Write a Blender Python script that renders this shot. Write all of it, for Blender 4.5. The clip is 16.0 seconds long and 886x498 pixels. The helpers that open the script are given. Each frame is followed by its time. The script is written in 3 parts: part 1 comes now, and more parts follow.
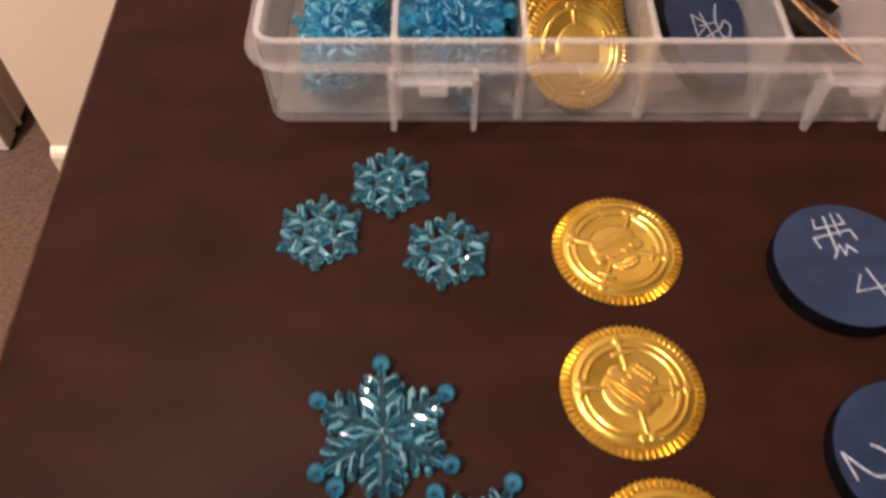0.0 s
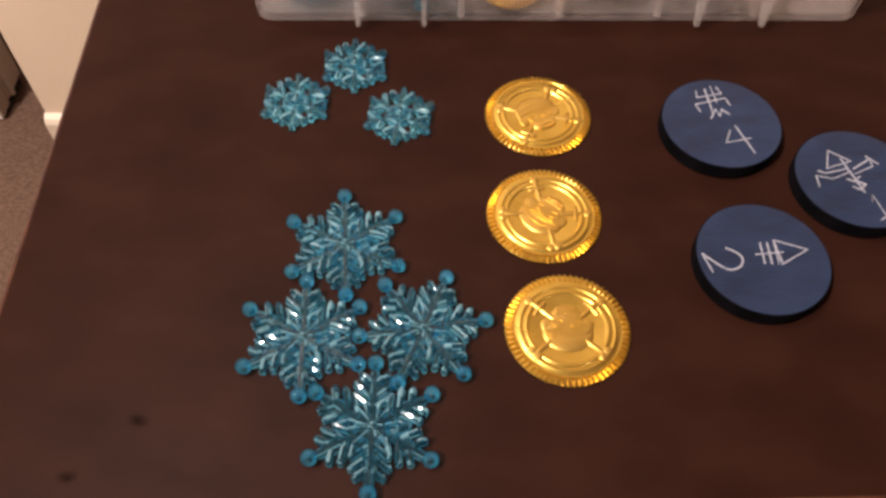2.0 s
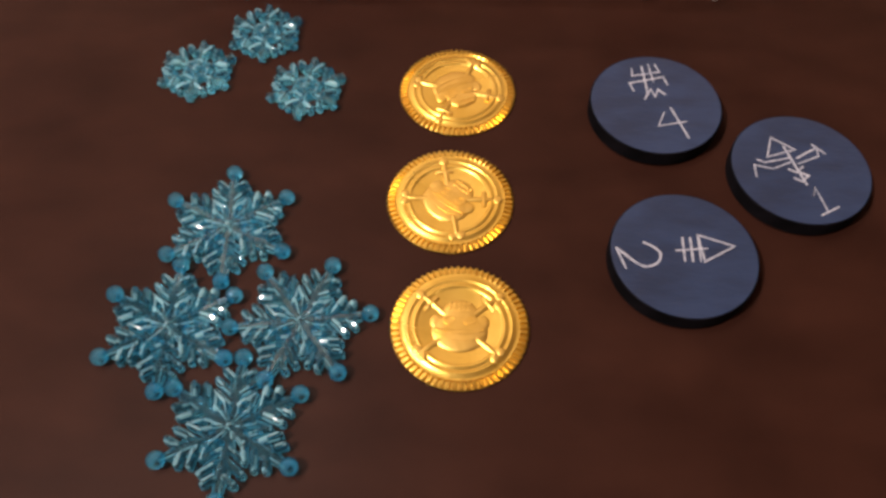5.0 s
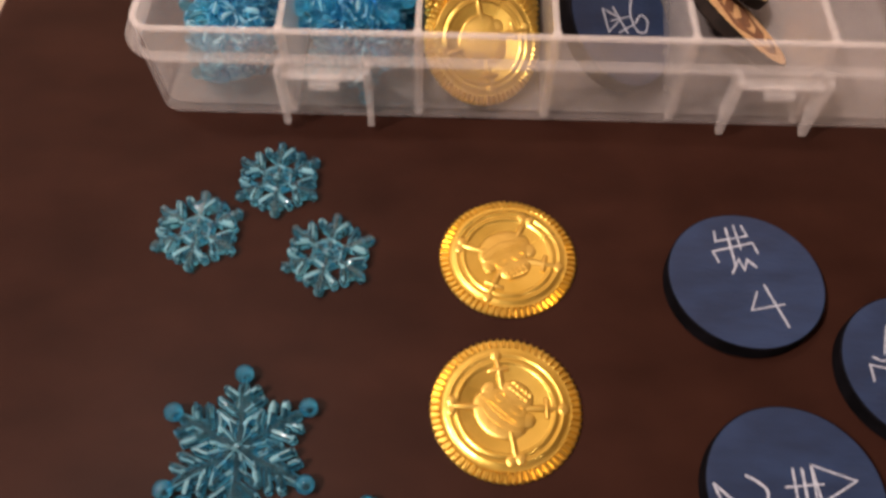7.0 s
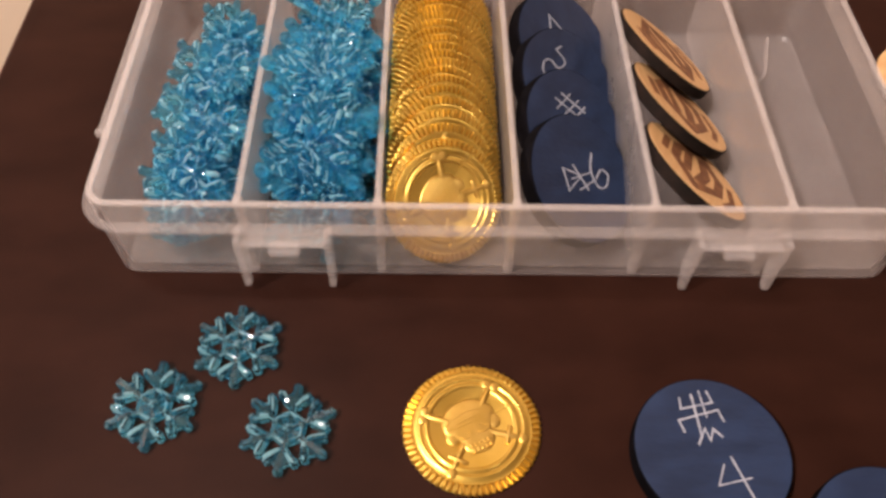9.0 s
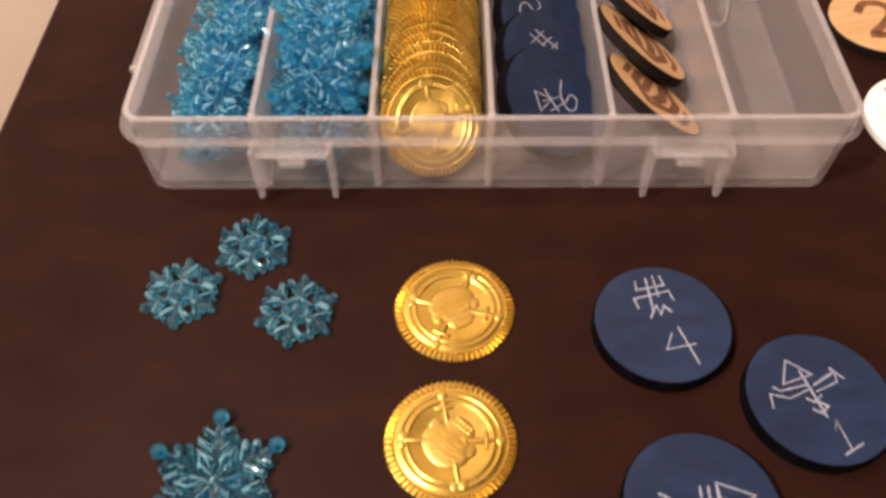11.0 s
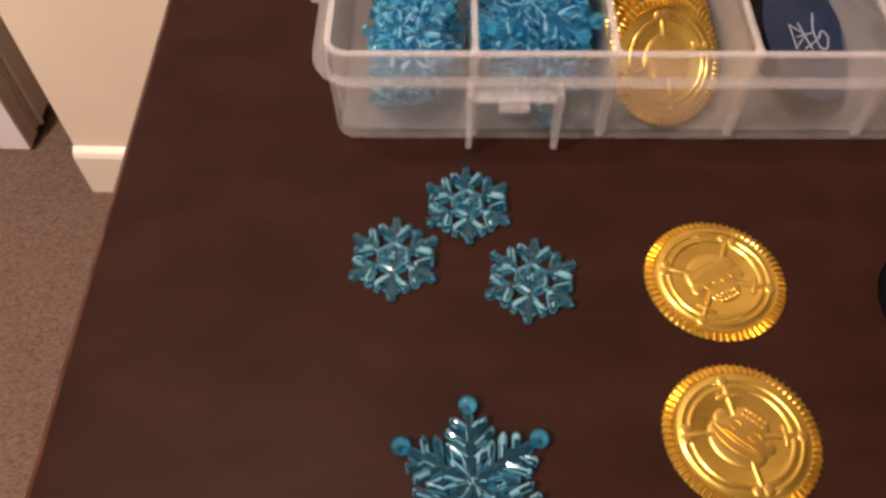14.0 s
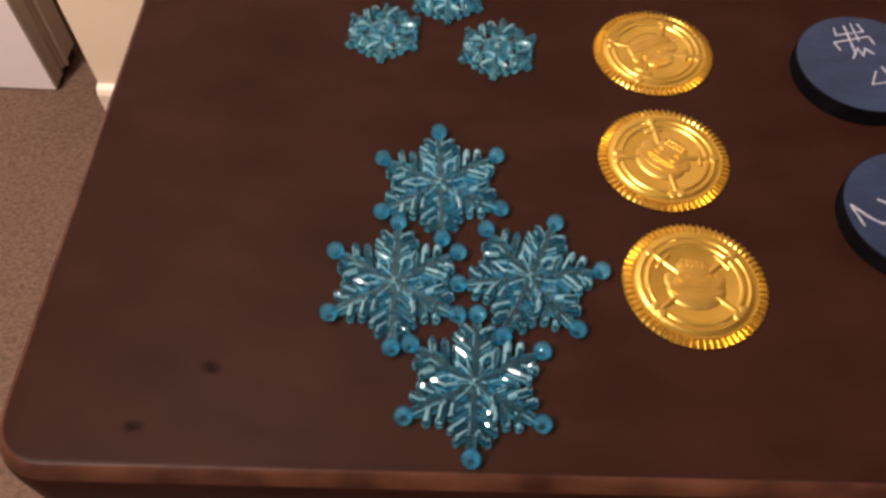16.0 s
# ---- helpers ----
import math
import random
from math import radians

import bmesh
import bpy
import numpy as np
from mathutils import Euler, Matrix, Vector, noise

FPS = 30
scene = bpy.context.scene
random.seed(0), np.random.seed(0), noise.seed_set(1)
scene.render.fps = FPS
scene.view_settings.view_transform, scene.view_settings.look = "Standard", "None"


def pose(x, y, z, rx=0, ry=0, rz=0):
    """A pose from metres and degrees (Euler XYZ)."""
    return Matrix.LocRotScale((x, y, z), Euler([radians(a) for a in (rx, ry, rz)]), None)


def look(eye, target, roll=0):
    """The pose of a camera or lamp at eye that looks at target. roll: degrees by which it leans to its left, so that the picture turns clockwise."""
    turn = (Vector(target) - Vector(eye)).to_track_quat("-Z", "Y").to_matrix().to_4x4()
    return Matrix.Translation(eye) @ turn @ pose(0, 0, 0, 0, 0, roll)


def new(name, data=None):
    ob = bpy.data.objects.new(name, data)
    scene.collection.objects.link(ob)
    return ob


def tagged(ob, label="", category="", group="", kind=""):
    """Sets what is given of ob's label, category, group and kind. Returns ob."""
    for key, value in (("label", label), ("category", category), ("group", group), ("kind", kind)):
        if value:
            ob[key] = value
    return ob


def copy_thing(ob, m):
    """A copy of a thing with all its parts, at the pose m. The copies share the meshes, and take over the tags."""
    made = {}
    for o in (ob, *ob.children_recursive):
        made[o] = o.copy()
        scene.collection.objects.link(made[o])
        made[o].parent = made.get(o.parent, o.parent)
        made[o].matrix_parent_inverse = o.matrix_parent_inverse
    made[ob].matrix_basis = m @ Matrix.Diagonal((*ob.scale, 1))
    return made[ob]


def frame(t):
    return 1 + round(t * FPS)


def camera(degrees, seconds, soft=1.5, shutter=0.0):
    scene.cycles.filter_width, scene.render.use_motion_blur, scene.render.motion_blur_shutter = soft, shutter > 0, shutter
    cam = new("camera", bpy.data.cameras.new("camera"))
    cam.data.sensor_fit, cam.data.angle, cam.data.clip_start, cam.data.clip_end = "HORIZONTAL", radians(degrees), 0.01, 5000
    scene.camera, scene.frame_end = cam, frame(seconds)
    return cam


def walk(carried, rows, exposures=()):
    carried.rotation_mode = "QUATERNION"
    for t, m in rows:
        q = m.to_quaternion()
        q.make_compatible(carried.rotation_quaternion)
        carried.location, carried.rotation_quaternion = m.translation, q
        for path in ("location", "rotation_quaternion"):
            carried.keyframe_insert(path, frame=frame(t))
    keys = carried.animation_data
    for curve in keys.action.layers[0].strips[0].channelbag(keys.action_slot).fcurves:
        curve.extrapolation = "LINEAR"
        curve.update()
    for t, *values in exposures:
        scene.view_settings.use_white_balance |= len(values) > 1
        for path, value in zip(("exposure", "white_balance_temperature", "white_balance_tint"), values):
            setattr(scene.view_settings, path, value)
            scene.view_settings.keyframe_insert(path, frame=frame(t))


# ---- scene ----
cam = camera(57.0, 16.0, soft=3.0, shutter=0.5)
PATH = [
    (0, (0.01924, -0.08410, 0.92711), (0.01413, 0.19938, 0.51527), 0.329),
    (0.5, (0.01990, -0.11367, 0.93567), (0.01646, 0.17957, 0.53071), 1.096),
    (1, (0.02348, -0.14463, 0.94560), (0.02022, 0.15154, 0.54277), 1.282),
    (1.5, (0.02926, -0.15231, 0.94938), (0.03026, 0.13896, 0.54298), 1.740),
    (2, (0.03169, -0.14542, 0.94500), (0.03373, 0.13408, 0.53042), 1.328),
    (2.5, (0.02575, -0.14242, 0.93987), (0.02171, 0.12964, 0.52039), 0.289),
    (3, (0.02168, -0.14968, 0.93638), (0.01471, 0.12174, 0.51652), 0.698),
    (3.5, (0.02982, -0.15344, 0.93935), (0.01916, 0.12284, 0.52275), 0.411),
    (4, (0.05703, -0.15206, 0.94019), (0.03924, 0.12374, 0.52352), -0.878),
    (4.2, (0.06668, -0.14876, 0.93884), (0.04839, 0.13054, 0.52452), -0.698),
    (6.3, (0.06424, -0.08840, 0.91934), (0.06245, 0.16116, 0.48608), 2.538),
    (6.5, (0.06033, -0.07923, 0.92131), (0.05820, 0.17437, 0.49041), 2.275),
    (7, (0.04922, -0.07003, 0.92411), (0.04241, 0.19769, 0.50189), 1.387),
    (7.5, (0.05228, -0.06256, 0.93006), (0.04758, 0.21314, 0.51297), 1.874),
    (8, (0.05172, -0.04778, 0.93825), (0.05866, 0.23629, 0.52684), 3.347),
    (8.2, (0.05143, -0.04244, 0.93711), (0.05894, 0.24453, 0.52773), 3.292),
    (10.3, (0.06084, -0.06695, 0.94284), (0.05316, 0.23401, 0.54364), 0.074),
    (10.5, (0.06257, -0.07285, 0.94358), (0.05390, 0.22808, 0.54438), -0.125),
    (11, (0.06386, -0.08770, 0.94600), (0.05366, 0.21341, 0.54697), -0.511),
    (11.5, (0.06363, -0.10038, 0.94537), (0.05409, 0.20002, 0.54578), -0.479),
    (12, (0.03722, -0.09473, 0.94124), (0.02469, 0.20049, 0.53790), -0.978),
    (12.5, (-0.00094, -0.07356, 0.92724), (-0.01754, 0.21793, 0.52133), -1.331),
    (13, (-0.00195, -0.06344, 0.91813), (-0.00796, 0.21617, 0.50367), 0.497),
    (13.5, (-0.00148, -0.06689, 0.91735), (-0.00827, 0.21079, 0.50160), 0.426),
    (14, (0.00121, -0.06968, 0.91934), (-0.01092, 0.21185, 0.50632), -0.569),
    (14.5, (0.00076, -0.07889, 0.91935), (-0.01275, 0.20225, 0.50610), -0.332),
    (15, (0.00673, -0.10367, 0.92218), (-0.00554, 0.17721, 0.50871), 0.165),
    (15.5, (0.01557, -0.13121, 0.91765), (-0.00191, 0.14479, 0.50109), -0.591),
    (16, (0.01455, -0.14243, 0.91660), (-0.00576, 0.13222, 0.49929), -0.738),
]
walk(cam, [(t, look(eye, target, roll)) for t, eye, target, roll in PATH])

# ---- world, light ----
TOP, FLOOR = 0.75, 0.045
MM = 0.001

world = bpy.data.worlds.new("world")
scene.world = world
world.use_nodes = True
world.node_tree.nodes["Background"].inputs[0].default_value = (0.9, 0.75, 0.6, 1)
world.node_tree.nodes["Background"].inputs[1].default_value = 0.02


def area_lamp(name, eye, target, size, watts, colour):
    data = bpy.data.lights.new(name, "AREA")
    data.shape, data.size, data.energy, data.color = "DISK", size, watts, colour
    ob = new(name, data)
    ob.matrix_world = look(eye, target)
    return ob


WARM = (0.97, 0.81, 0.735)
# Unseen: main lamp inferred from shadows, two weak ones added for glints and wall.
for lamp_x, lamp_y, watts in ((-0.95, -0.62, 80), (1.35, -1.0, 5), (-0.60, 0.28, 15)):
    area_lamp("ceiling_light", (lamp_x, lamp_y, 2.43), (lamp_x, lamp_y, 0), 0.13, watts, WARM)


# ---- materials ----
def material(name, colour, rough=0.5, metal=0.0, second=None, scale=40.0, stretch=(1, 1, 1), detail=4.0, contrast=(0.35, 0.65),
             bump=0.0, bump_scale=300.0, rough_var=0.0, transmission=0.0, ior=1.45, coat=0.0, specular=0.5, per_object=0.0):
    """Principled surface: two colours mixed by noise in object space, relief by a finer noise, roughness varied by a coarse one."""
    m = bpy.data.materials.new(name)
    m.use_nodes = True
    nt = m.node_tree
    n, l = nt.nodes, nt.links
    p = n["Principled BSDF"]
    p.inputs["Base Color"].default_value = (*colour, 1)
    p.inputs["Roughness"].default_value = rough
    p.inputs["Metallic"].default_value = metal
    p.inputs["Transmission Weight"].default_value = transmission
    p.inputs["IOR"].default_value = ior
    p.inputs["Coat Weight"].default_value = coat
    p.inputs["Specular IOR Level"].default_value = specular
    tc = n.new("ShaderNodeTexCoord")
    mp = n.new("ShaderNodeMapping")
    mp.inputs["Scale"].default_value = stretch
    l.new(tc.outputs["Object"], mp.inputs["Vector"])
    if second:
        tx = n.new("ShaderNodeTexNoise")
        tx.inputs["Scale"].default_value = scale
        tx.inputs["Detail"].default_value = detail
        l.new(mp.outputs[0], tx.inputs["Vector"])
        rp = n.new("ShaderNodeValToRGB")
        rp.color_ramp.elements[0].position, rp.color_ramp.elements[1].position = contrast
        rp.color_ramp.elements[0].color, rp.color_ramp.elements[1].color = (*colour, 1), (*second, 1)
        l.new(tx.outputs[0], rp.inputs[0])
        out = rp.outputs[0]
        if per_object:
            oi = n.new("ShaderNodeObjectInfo")
            hs = n.new("ShaderNodeHueSaturation")
            mr = n.new("ShaderNodeMapRange")
            mr.inputs["To Min"].default_value, mr.inputs["To Max"].default_value = 1 - per_object, 1 + per_object
            l.new(oi.outputs["Random"], mr.inputs["Value"])
            l.new(mr.outputs[0], hs.inputs["Value"])
            l.new(out, hs.inputs["Color"])
            out = hs.outputs[0]
        l.new(out, p.inputs["Base Color"])
    if bump:
        bx = n.new("ShaderNodeTexNoise")
        bx.inputs["Scale"].default_value = bump_scale
        bx.inputs["Detail"].default_value = 3
        l.new(mp.outputs[0], bx.inputs["Vector"])
        bp = n.new("ShaderNodeBump")
        bp.inputs["Strength"].default_value = bump
        bp.inputs["Distance"].default_value = 0.0006
        l.new(bx.outputs[0], bp.inputs["Height"])
        l.new(bp.outputs[0], p.inputs["Normal"])
    if rough_var:
        rx = n.new("ShaderNodeTexNoise")
        rx.inputs["Scale"].default_value = 18
        rx.inputs["Detail"].default_value = 5
        l.new(tc.outputs["Object"], rx.inputs["Vector"])
        mr2 = n.new("ShaderNodeMapRange")
        mr2.inputs["To Min"].default_value, mr2.inputs["To Max"].default_value = rough - rough_var, rough + rough_var
        l.new(rx.outputs[0], mr2.inputs["Value"])
        l.new(mr2.outputs[0], p.inputs["Roughness"])
    return m


def clear_plastic(name, milk, tint, rough):
    """Frosted thin polypropylene: mostly see-through, partly scattering, with a soft gloss."""
    m = bpy.data.materials.new(name)
    m.use_nodes = True
    n, l = m.node_tree.nodes, m.node_tree.links
    n.remove(n["Principled BSDF"])
    clear = n.new("ShaderNodeBsdfTransparent")
    clear.inputs[0].default_value = (0.99, 0.985, 0.98, 1)
    dif, trl = n.new("ShaderNodeBsdfDiffuse"), n.new("ShaderNodeBsdfTranslucent")
    dif.inputs[0].default_value = trl.inputs[0].default_value = (*tint, 1)
    half = n.new("ShaderNodeMixShader")
    half.inputs[0].default_value = 0.5
    l.new(dif.outputs[0], half.inputs[1])
    l.new(trl.outputs[0], half.inputs[2])
    tc, tx, mr = n.new("ShaderNodeTexCoord"), n.new("ShaderNodeTexNoise"), n.new("ShaderNodeMapRange")
    tx.inputs["Scale"].default_value = 90
    l.new(tc.outputs["Object"], tx.inputs["Vector"])
    mr.inputs["To Min"].default_value, mr.inputs["To Max"].default_value = milk * 0.75, milk * 1.25
    l.new(tx.outputs[0], mr.inputs["Value"])
    body = n.new("ShaderNodeMixShader")
    l.new(mr.outputs[0], body.inputs[0])
    l.new(clear.outputs[0], body.inputs[1])
    l.new(half.outputs[0], body.inputs[2])
    gl = n.new("ShaderNodeBsdfGlossy")
    gl.inputs["Roughness"].default_value = rough
    lw, pw, fr, fm = n.new("ShaderNodeLayerWeight"), n.new("ShaderNodeMath"), n.new("ShaderNodeMapRange"), n.new("ShaderNodeMixShader")
    lw.inputs[0].default_value = 0.5
    pw.operation = "POWER"
    pw.inputs[1].default_value = 4
    fr.inputs["To Min"].default_value, fr.inputs["To Max"].default_value = 0.025, 0.4
    l.new(lw.outputs["Facing"], pw.inputs[0])
    l.new(pw.outputs[0], fr.inputs["Value"])
    l.new(fr.outputs[0], fm.inputs[0])
    l.new(body.outputs[0], fm.inputs[1])
    l.new(gl.outputs[0], fm.inputs[2])
    l.new(fm.outputs[0], n["Material Output"].inputs[0])
    return m


def acrylic(name, tint, body, clear_part, scatter, shine, shine_rough):
    """Moulded clear acrylic: refracting, partly straight-through, with some scatter in the dye; more scatter paints lit
    flanks and glints.
    """
    m = bpy.data.materials.new(name)
    m.use_nodes = True
    n, l = m.node_tree.nodes, m.node_tree.links
    n.remove(n["Principled BSDF"])
    glass, clear = n.new("ShaderNodeBsdfGlass"), n.new("ShaderNodeBsdfTransparent")
    glass.inputs["Color"].default_value = clear.inputs[0].default_value = (*tint, 1)
    glass.inputs["Roughness"].default_value, glass.inputs["IOR"].default_value = 0.03, 1.49
    dif, trl = n.new("ShaderNodeBsdfDiffuse"), n.new("ShaderNodeBsdfTranslucent")
    dif.inputs[0].default_value = trl.inputs[0].default_value = (*body, 1)

    def mix(a, b, k):
        mx = n.new("ShaderNodeMixShader")
        mx.inputs[0].default_value = k
        l.new(a.outputs[0], mx.inputs[1])
        l.new(b.outputs[0], mx.inputs[2])
        return mx

    gloss = n.new("ShaderNodeBsdfGlossy")
    gloss.inputs["Roughness"].default_value = shine_rough
    body_mix = mix(mix(glass, clear, clear_part), mix(dif, trl, 0.5), scatter)
    tc, tx, mr = n.new("ShaderNodeTexCoord"), n.new("ShaderNodeTexNoise"), n.new("ShaderNodeMapRange")
    tx.inputs["Scale"].default_value = 260
    mr.inputs["To Min"].default_value, mr.inputs["To Max"].default_value = scatter * 0.4, scatter * 1.6
    l.new(tc.outputs["Object"], tx.inputs["Vector"])
    l.new(tx.outputs[0], mr.inputs["Value"])
    l.new(mr.outputs[0], body_mix.inputs[0])
    l.new(mix(body_mix, gloss, shine).outputs[0], n["Material Output"].inputs[0])
    return m


def soft_stain(name, colour, strength):
    """A stain that fades out from the middle of its patch, broken by grain."""
    m = material(name, colour, 0.8, specular=0.02)
    n, l = m.node_tree.nodes, m.node_tree.links
    tc, mp, gr, tx = n.new("ShaderNodeTexCoord"), n.new("ShaderNodeMapping"), n.new("ShaderNodeTexGradient"), n.new("ShaderNodeTexNoise")
    gr.gradient_type = "SPHERICAL"
    mp.inputs["Scale"].default_value = (330, 520, 0)
    tx.inputs["Scale"].default_value = 700
    l.new(tc.outputs["Object"], mp.inputs["Vector"])
    l.new(mp.outputs[0], gr.inputs[0])
    l.new(tc.outputs["Object"], tx.inputs["Vector"])
    mul, k = n.new("ShaderNodeMath"), n.new("ShaderNodeMath")
    mul.operation = k.operation = "MULTIPLY"
    k.inputs[1].default_value = 1.6 * strength
    k.use_clamp = True
    l.new(gr.outputs["Fac"], mul.inputs[0])
    l.new(tx.outputs[0], mul.inputs[1])
    l.new(mul.outputs[0], k.inputs[0])
    clear, mx = n.new("ShaderNodeBsdfTransparent"), n.new("ShaderNodeMixShader")
    l.new(k.outputs[0], mx.inputs[0])
    l.new(clear.outputs[0], mx.inputs[1])
    l.new(n["Principled BSDF"].outputs[0], mx.inputs[2])
    l.new(mx.outputs[0], n["Material Output"].inputs[0])
    return m


M_TABLE = material("espresso_wood", (0.0160, 0.0056, 0.0037), 0.45, second=(0.0255, 0.0092, 0.0060), scale=34, stretch=(1.0, 1.7, 1.0),
                   detail=8, contrast=(0.3, 0.7), bump=0.05, bump_scale=160, rough_var=0.09, specular=0.05)
# Patchy edge wear, with the edge's highlight painted into the lighter brown.
M_WEAR_SHINE = material("worn_table_edge", (0.026, 0.0085, 0.0052), 0.40, second=(0.088, 0.034, 0.019), scale=55, stretch=(1.0, 2.0, 1.0), detail=7, contrast=(0.35, 0.72), specular=0.15)
M_SPOT = soft_stain("dark_stain", (0.0062, 0.0026, 0.0020), 0.62)
M_GOLD = material("gold_plating", (0.73, 0.49, 0.098), 0.28, 1.0, second=(0.81, 0.56, 0.13), scale=120, bump=0.06, bump_scale=700, rough_var=0.06)
M_WORN = material("rubbed_gold_plating", (0.69, 0.45, 0.10), 0.33, 1.0, second=(0.77, 0.52, 0.14), scale=200, bump=0.1, bump_scale=500)
M_BLUE = material("blue_chalk_paint", (0.0105, 0.0185, 0.045), 0.36, second=(0.0160, 0.0285, 0.068), scale=70, stretch=(1, 3, 1), detail=6, bump=0.25,
                  bump_scale=500, rough_var=0.06, per_object=0.08, specular=0.4)
M_EDGE = material("black_edge_paint", (0.0025, 0.0024, 0.003), 0.85, second=(0.005, 0.0045, 0.006), scale=200, specular=0.03)
M_INK = material("white_paint_pen", (0.32, 0.33, 0.38), 0.6, second=(0.14, 0.16, 0.22), scale=900, contrast=(0.4, 0.75))
M_WOOD = material("pale_plywood", (0.54, 0.31, 0.132), 0.55, second=(0.62, 0.385, 0.18), scale=60, stretch=(1, 8, 1), detail=6, bump=0.12, per_object=0.06)
M_BURN = material("burnt_wood", (0.11, 0.038, 0.014), 0.7, second=(0.22, 0.090, 0.032), scale=400)
M_CHAR = material("charred_edge", (0.006, 0.004, 0.003), 0.8, second=(0.014, 0.008, 0.006), scale=300, specular=0.15)
M_WHITE = material("white_plastic", (0.82, 0.79, 0.74), 0.32, second=(0.86, 0.83, 0.79), scale=50)
M_PRINT = material("black_print", (0.02, 0.018, 0.018), 0.5)
M_ACRYL = acrylic("blue_acrylic", (0.54, 0.87, 0.97), (0.18, 0.66, 1.0), 0.56, 0.034, 0.035, 0.05)
# Low flanks scatter more: light passing out through the edges, put into the colour.
M_FLANK = acrylic("blue_acrylic_unpolished", (0.66, 0.94, 1.0), (0.28, 0.80, 1.0), 0.48, 0.37, 0.04, 0.1)
# Paler facets painted as glints, in place of internal reflections.
M_GLINT = acrylic("blue_acrylic_bright_facet", (0.80, 0.97, 1.0), (0.46, 0.88, 1.0), 0.45, 0.48, 0.10, 0.14)
M_WALL = material("cream_wall_paint", (0.81, 0.675, 0.525), 0.6, second=(0.84, 0.705, 0.555), scale=6, bump=0.1, bump_scale=220)
M_TRIM = material("cream_gloss_paint", (0.80, 0.70, 0.56), 0.35, second=(0.82, 0.72, 0.59), scale=8)
M_CEIL = material("white_ceiling_paint", (0.8, 0.78, 0.74), 0.8, second=(0.82, 0.8, 0.77), scale=5)
M_DOOR = material("white_door_laminate", (0.76, 0.70, 0.69), 0.4, second=(0.79, 0.73, 0.72), scale=5)
M_STEEL = material("brushed_aluminium", (0.50, 0.46, 0.41), 0.33, 0.8, second=(0.60, 0.55, 0.49), scale=30, stretch=(1, 1, 0.05), bump=0.1)
# Near-black for the shade in the gap under the door.
M_GAP_SHADE = material("black_rubber", (0.012, 0.01, 0.009), 0.8, second=(0.02, 0.016, 0.014), scale=60)
M_CARPET = material("brown_grey_carpet", (0.082, 0.050, 0.036), 0.95, second=(0.180, 0.113, 0.083), scale=210, stretch=(1.0, 1.9, 1.0), detail=7, contrast=(0.30, 0.70), bump=1.0, bump_scale=350, specular=0.1)
M_PP = clear_plastic("frosted_plastic", 0.148, (0.97, 0.895, 0.885), 0.3)
# Same plastic, milkier: the whitening of edges seen edge-on, put into the colour.
M_PP_PALE = clear_plastic("thick_frosted_plastic", 0.235, (0.97, 0.905, 0.895), 0.25)


# ---- building helpers ----
def part(name, bm, mat, parent=None, label="", smooth=False):
    me = bpy.data.meshes.new(name)
    bmesh.ops.recalc_face_normals(bm, faces=bm.faces)
    bm.to_mesh(me)
    bm.free()
    me.materials.append(mat)
    if smooth:
        me.shade_smooth()
    ob = new(name, me)
    if parent:
        ob.parent = parent
    return tagged(ob, label)


def again(ob, parent, m=None):
    """The same part once more, on the same mesh."""
    o = new(ob.name.split(".")[0], ob.data)
    o.parent = parent
    if m is not None:
        o.matrix_basis = m
    return o


def block(bm, x0, x1, y0, y1, z0, z1, bevel=0.0):
    r = bmesh.ops.create_cube(bm, size=1)
    bmesh.ops.transform(bm, verts=r["verts"], matrix=Matrix.Translation(((x0 + x1) / 2, (y0 + y1) / 2, (z0 + z1) / 2)) @ Matrix.Diagonal((x1 - x0, y1 - y0, z1 - z0, 1)))
    if bevel:
        es = {e for v in r["verts"] for e in v.link_edges}
        bmesh.ops.bevel(bm, geom=list(es), offset=bevel, segments=2, affect="EDGES", profile=0.5)


def lathe(bm, profile, n=64):
    """Turn (r, z) pairs about z; closes at r = 0."""
    rings = []
    for r, z in profile:
        if r <= 0:
            rings.append([bm.verts.new((0, 0, z))])
        else:
            rings.append([bm.verts.new((r * math.cos(2 * math.pi * i / n), r * math.sin(2 * math.pi * i / n), z)) for i in range(n)])
    for a, b in zip(rings, rings[1:]):
        for i in range(n):
            j = (i + 1) % n
            q = [a[i % len(a)], a[j % len(a)], b[j % len(b)], b[i % len(b)]]
            q = list(dict.fromkeys(q))
            if len(q) > 2:
                bm.faces.new(q)


def rounded(hx, y0, y1, r, z, seg=6):
    """A rounded rectangle at height z, as a ring of points."""
    out = []
    for cx, cy, a0 in ((hx - r, y1 - r, 0), (-hx + r, y1 - r, 90), (-hx + r, y0 + r, 180), (hx - r, y0 + r, 270)):
        for k in range(seg + 1):
            a = radians(a0 + 90 * k / seg)
            out.append((cx + r * math.cos(a), cy + r * math.sin(a), z))
    return out


def loft(bm, rings, close=False, cap=True):
    vs = [[bm.verts.new(p) for p in ring] for ring in rings]
    pairs = list(zip(vs, vs[1:])) + ([(vs[-1], vs[0])] if close else [])
    n = len(vs[0])
    for a, b in pairs:
        for i in range(n):
            bm.faces.new((a[i], a[(i + 1) % n], b[(i + 1) % n], b[i]))
    if cap and not close:
        bm.faces.new(vs[0])
        bm.faces.new(vs[-1])


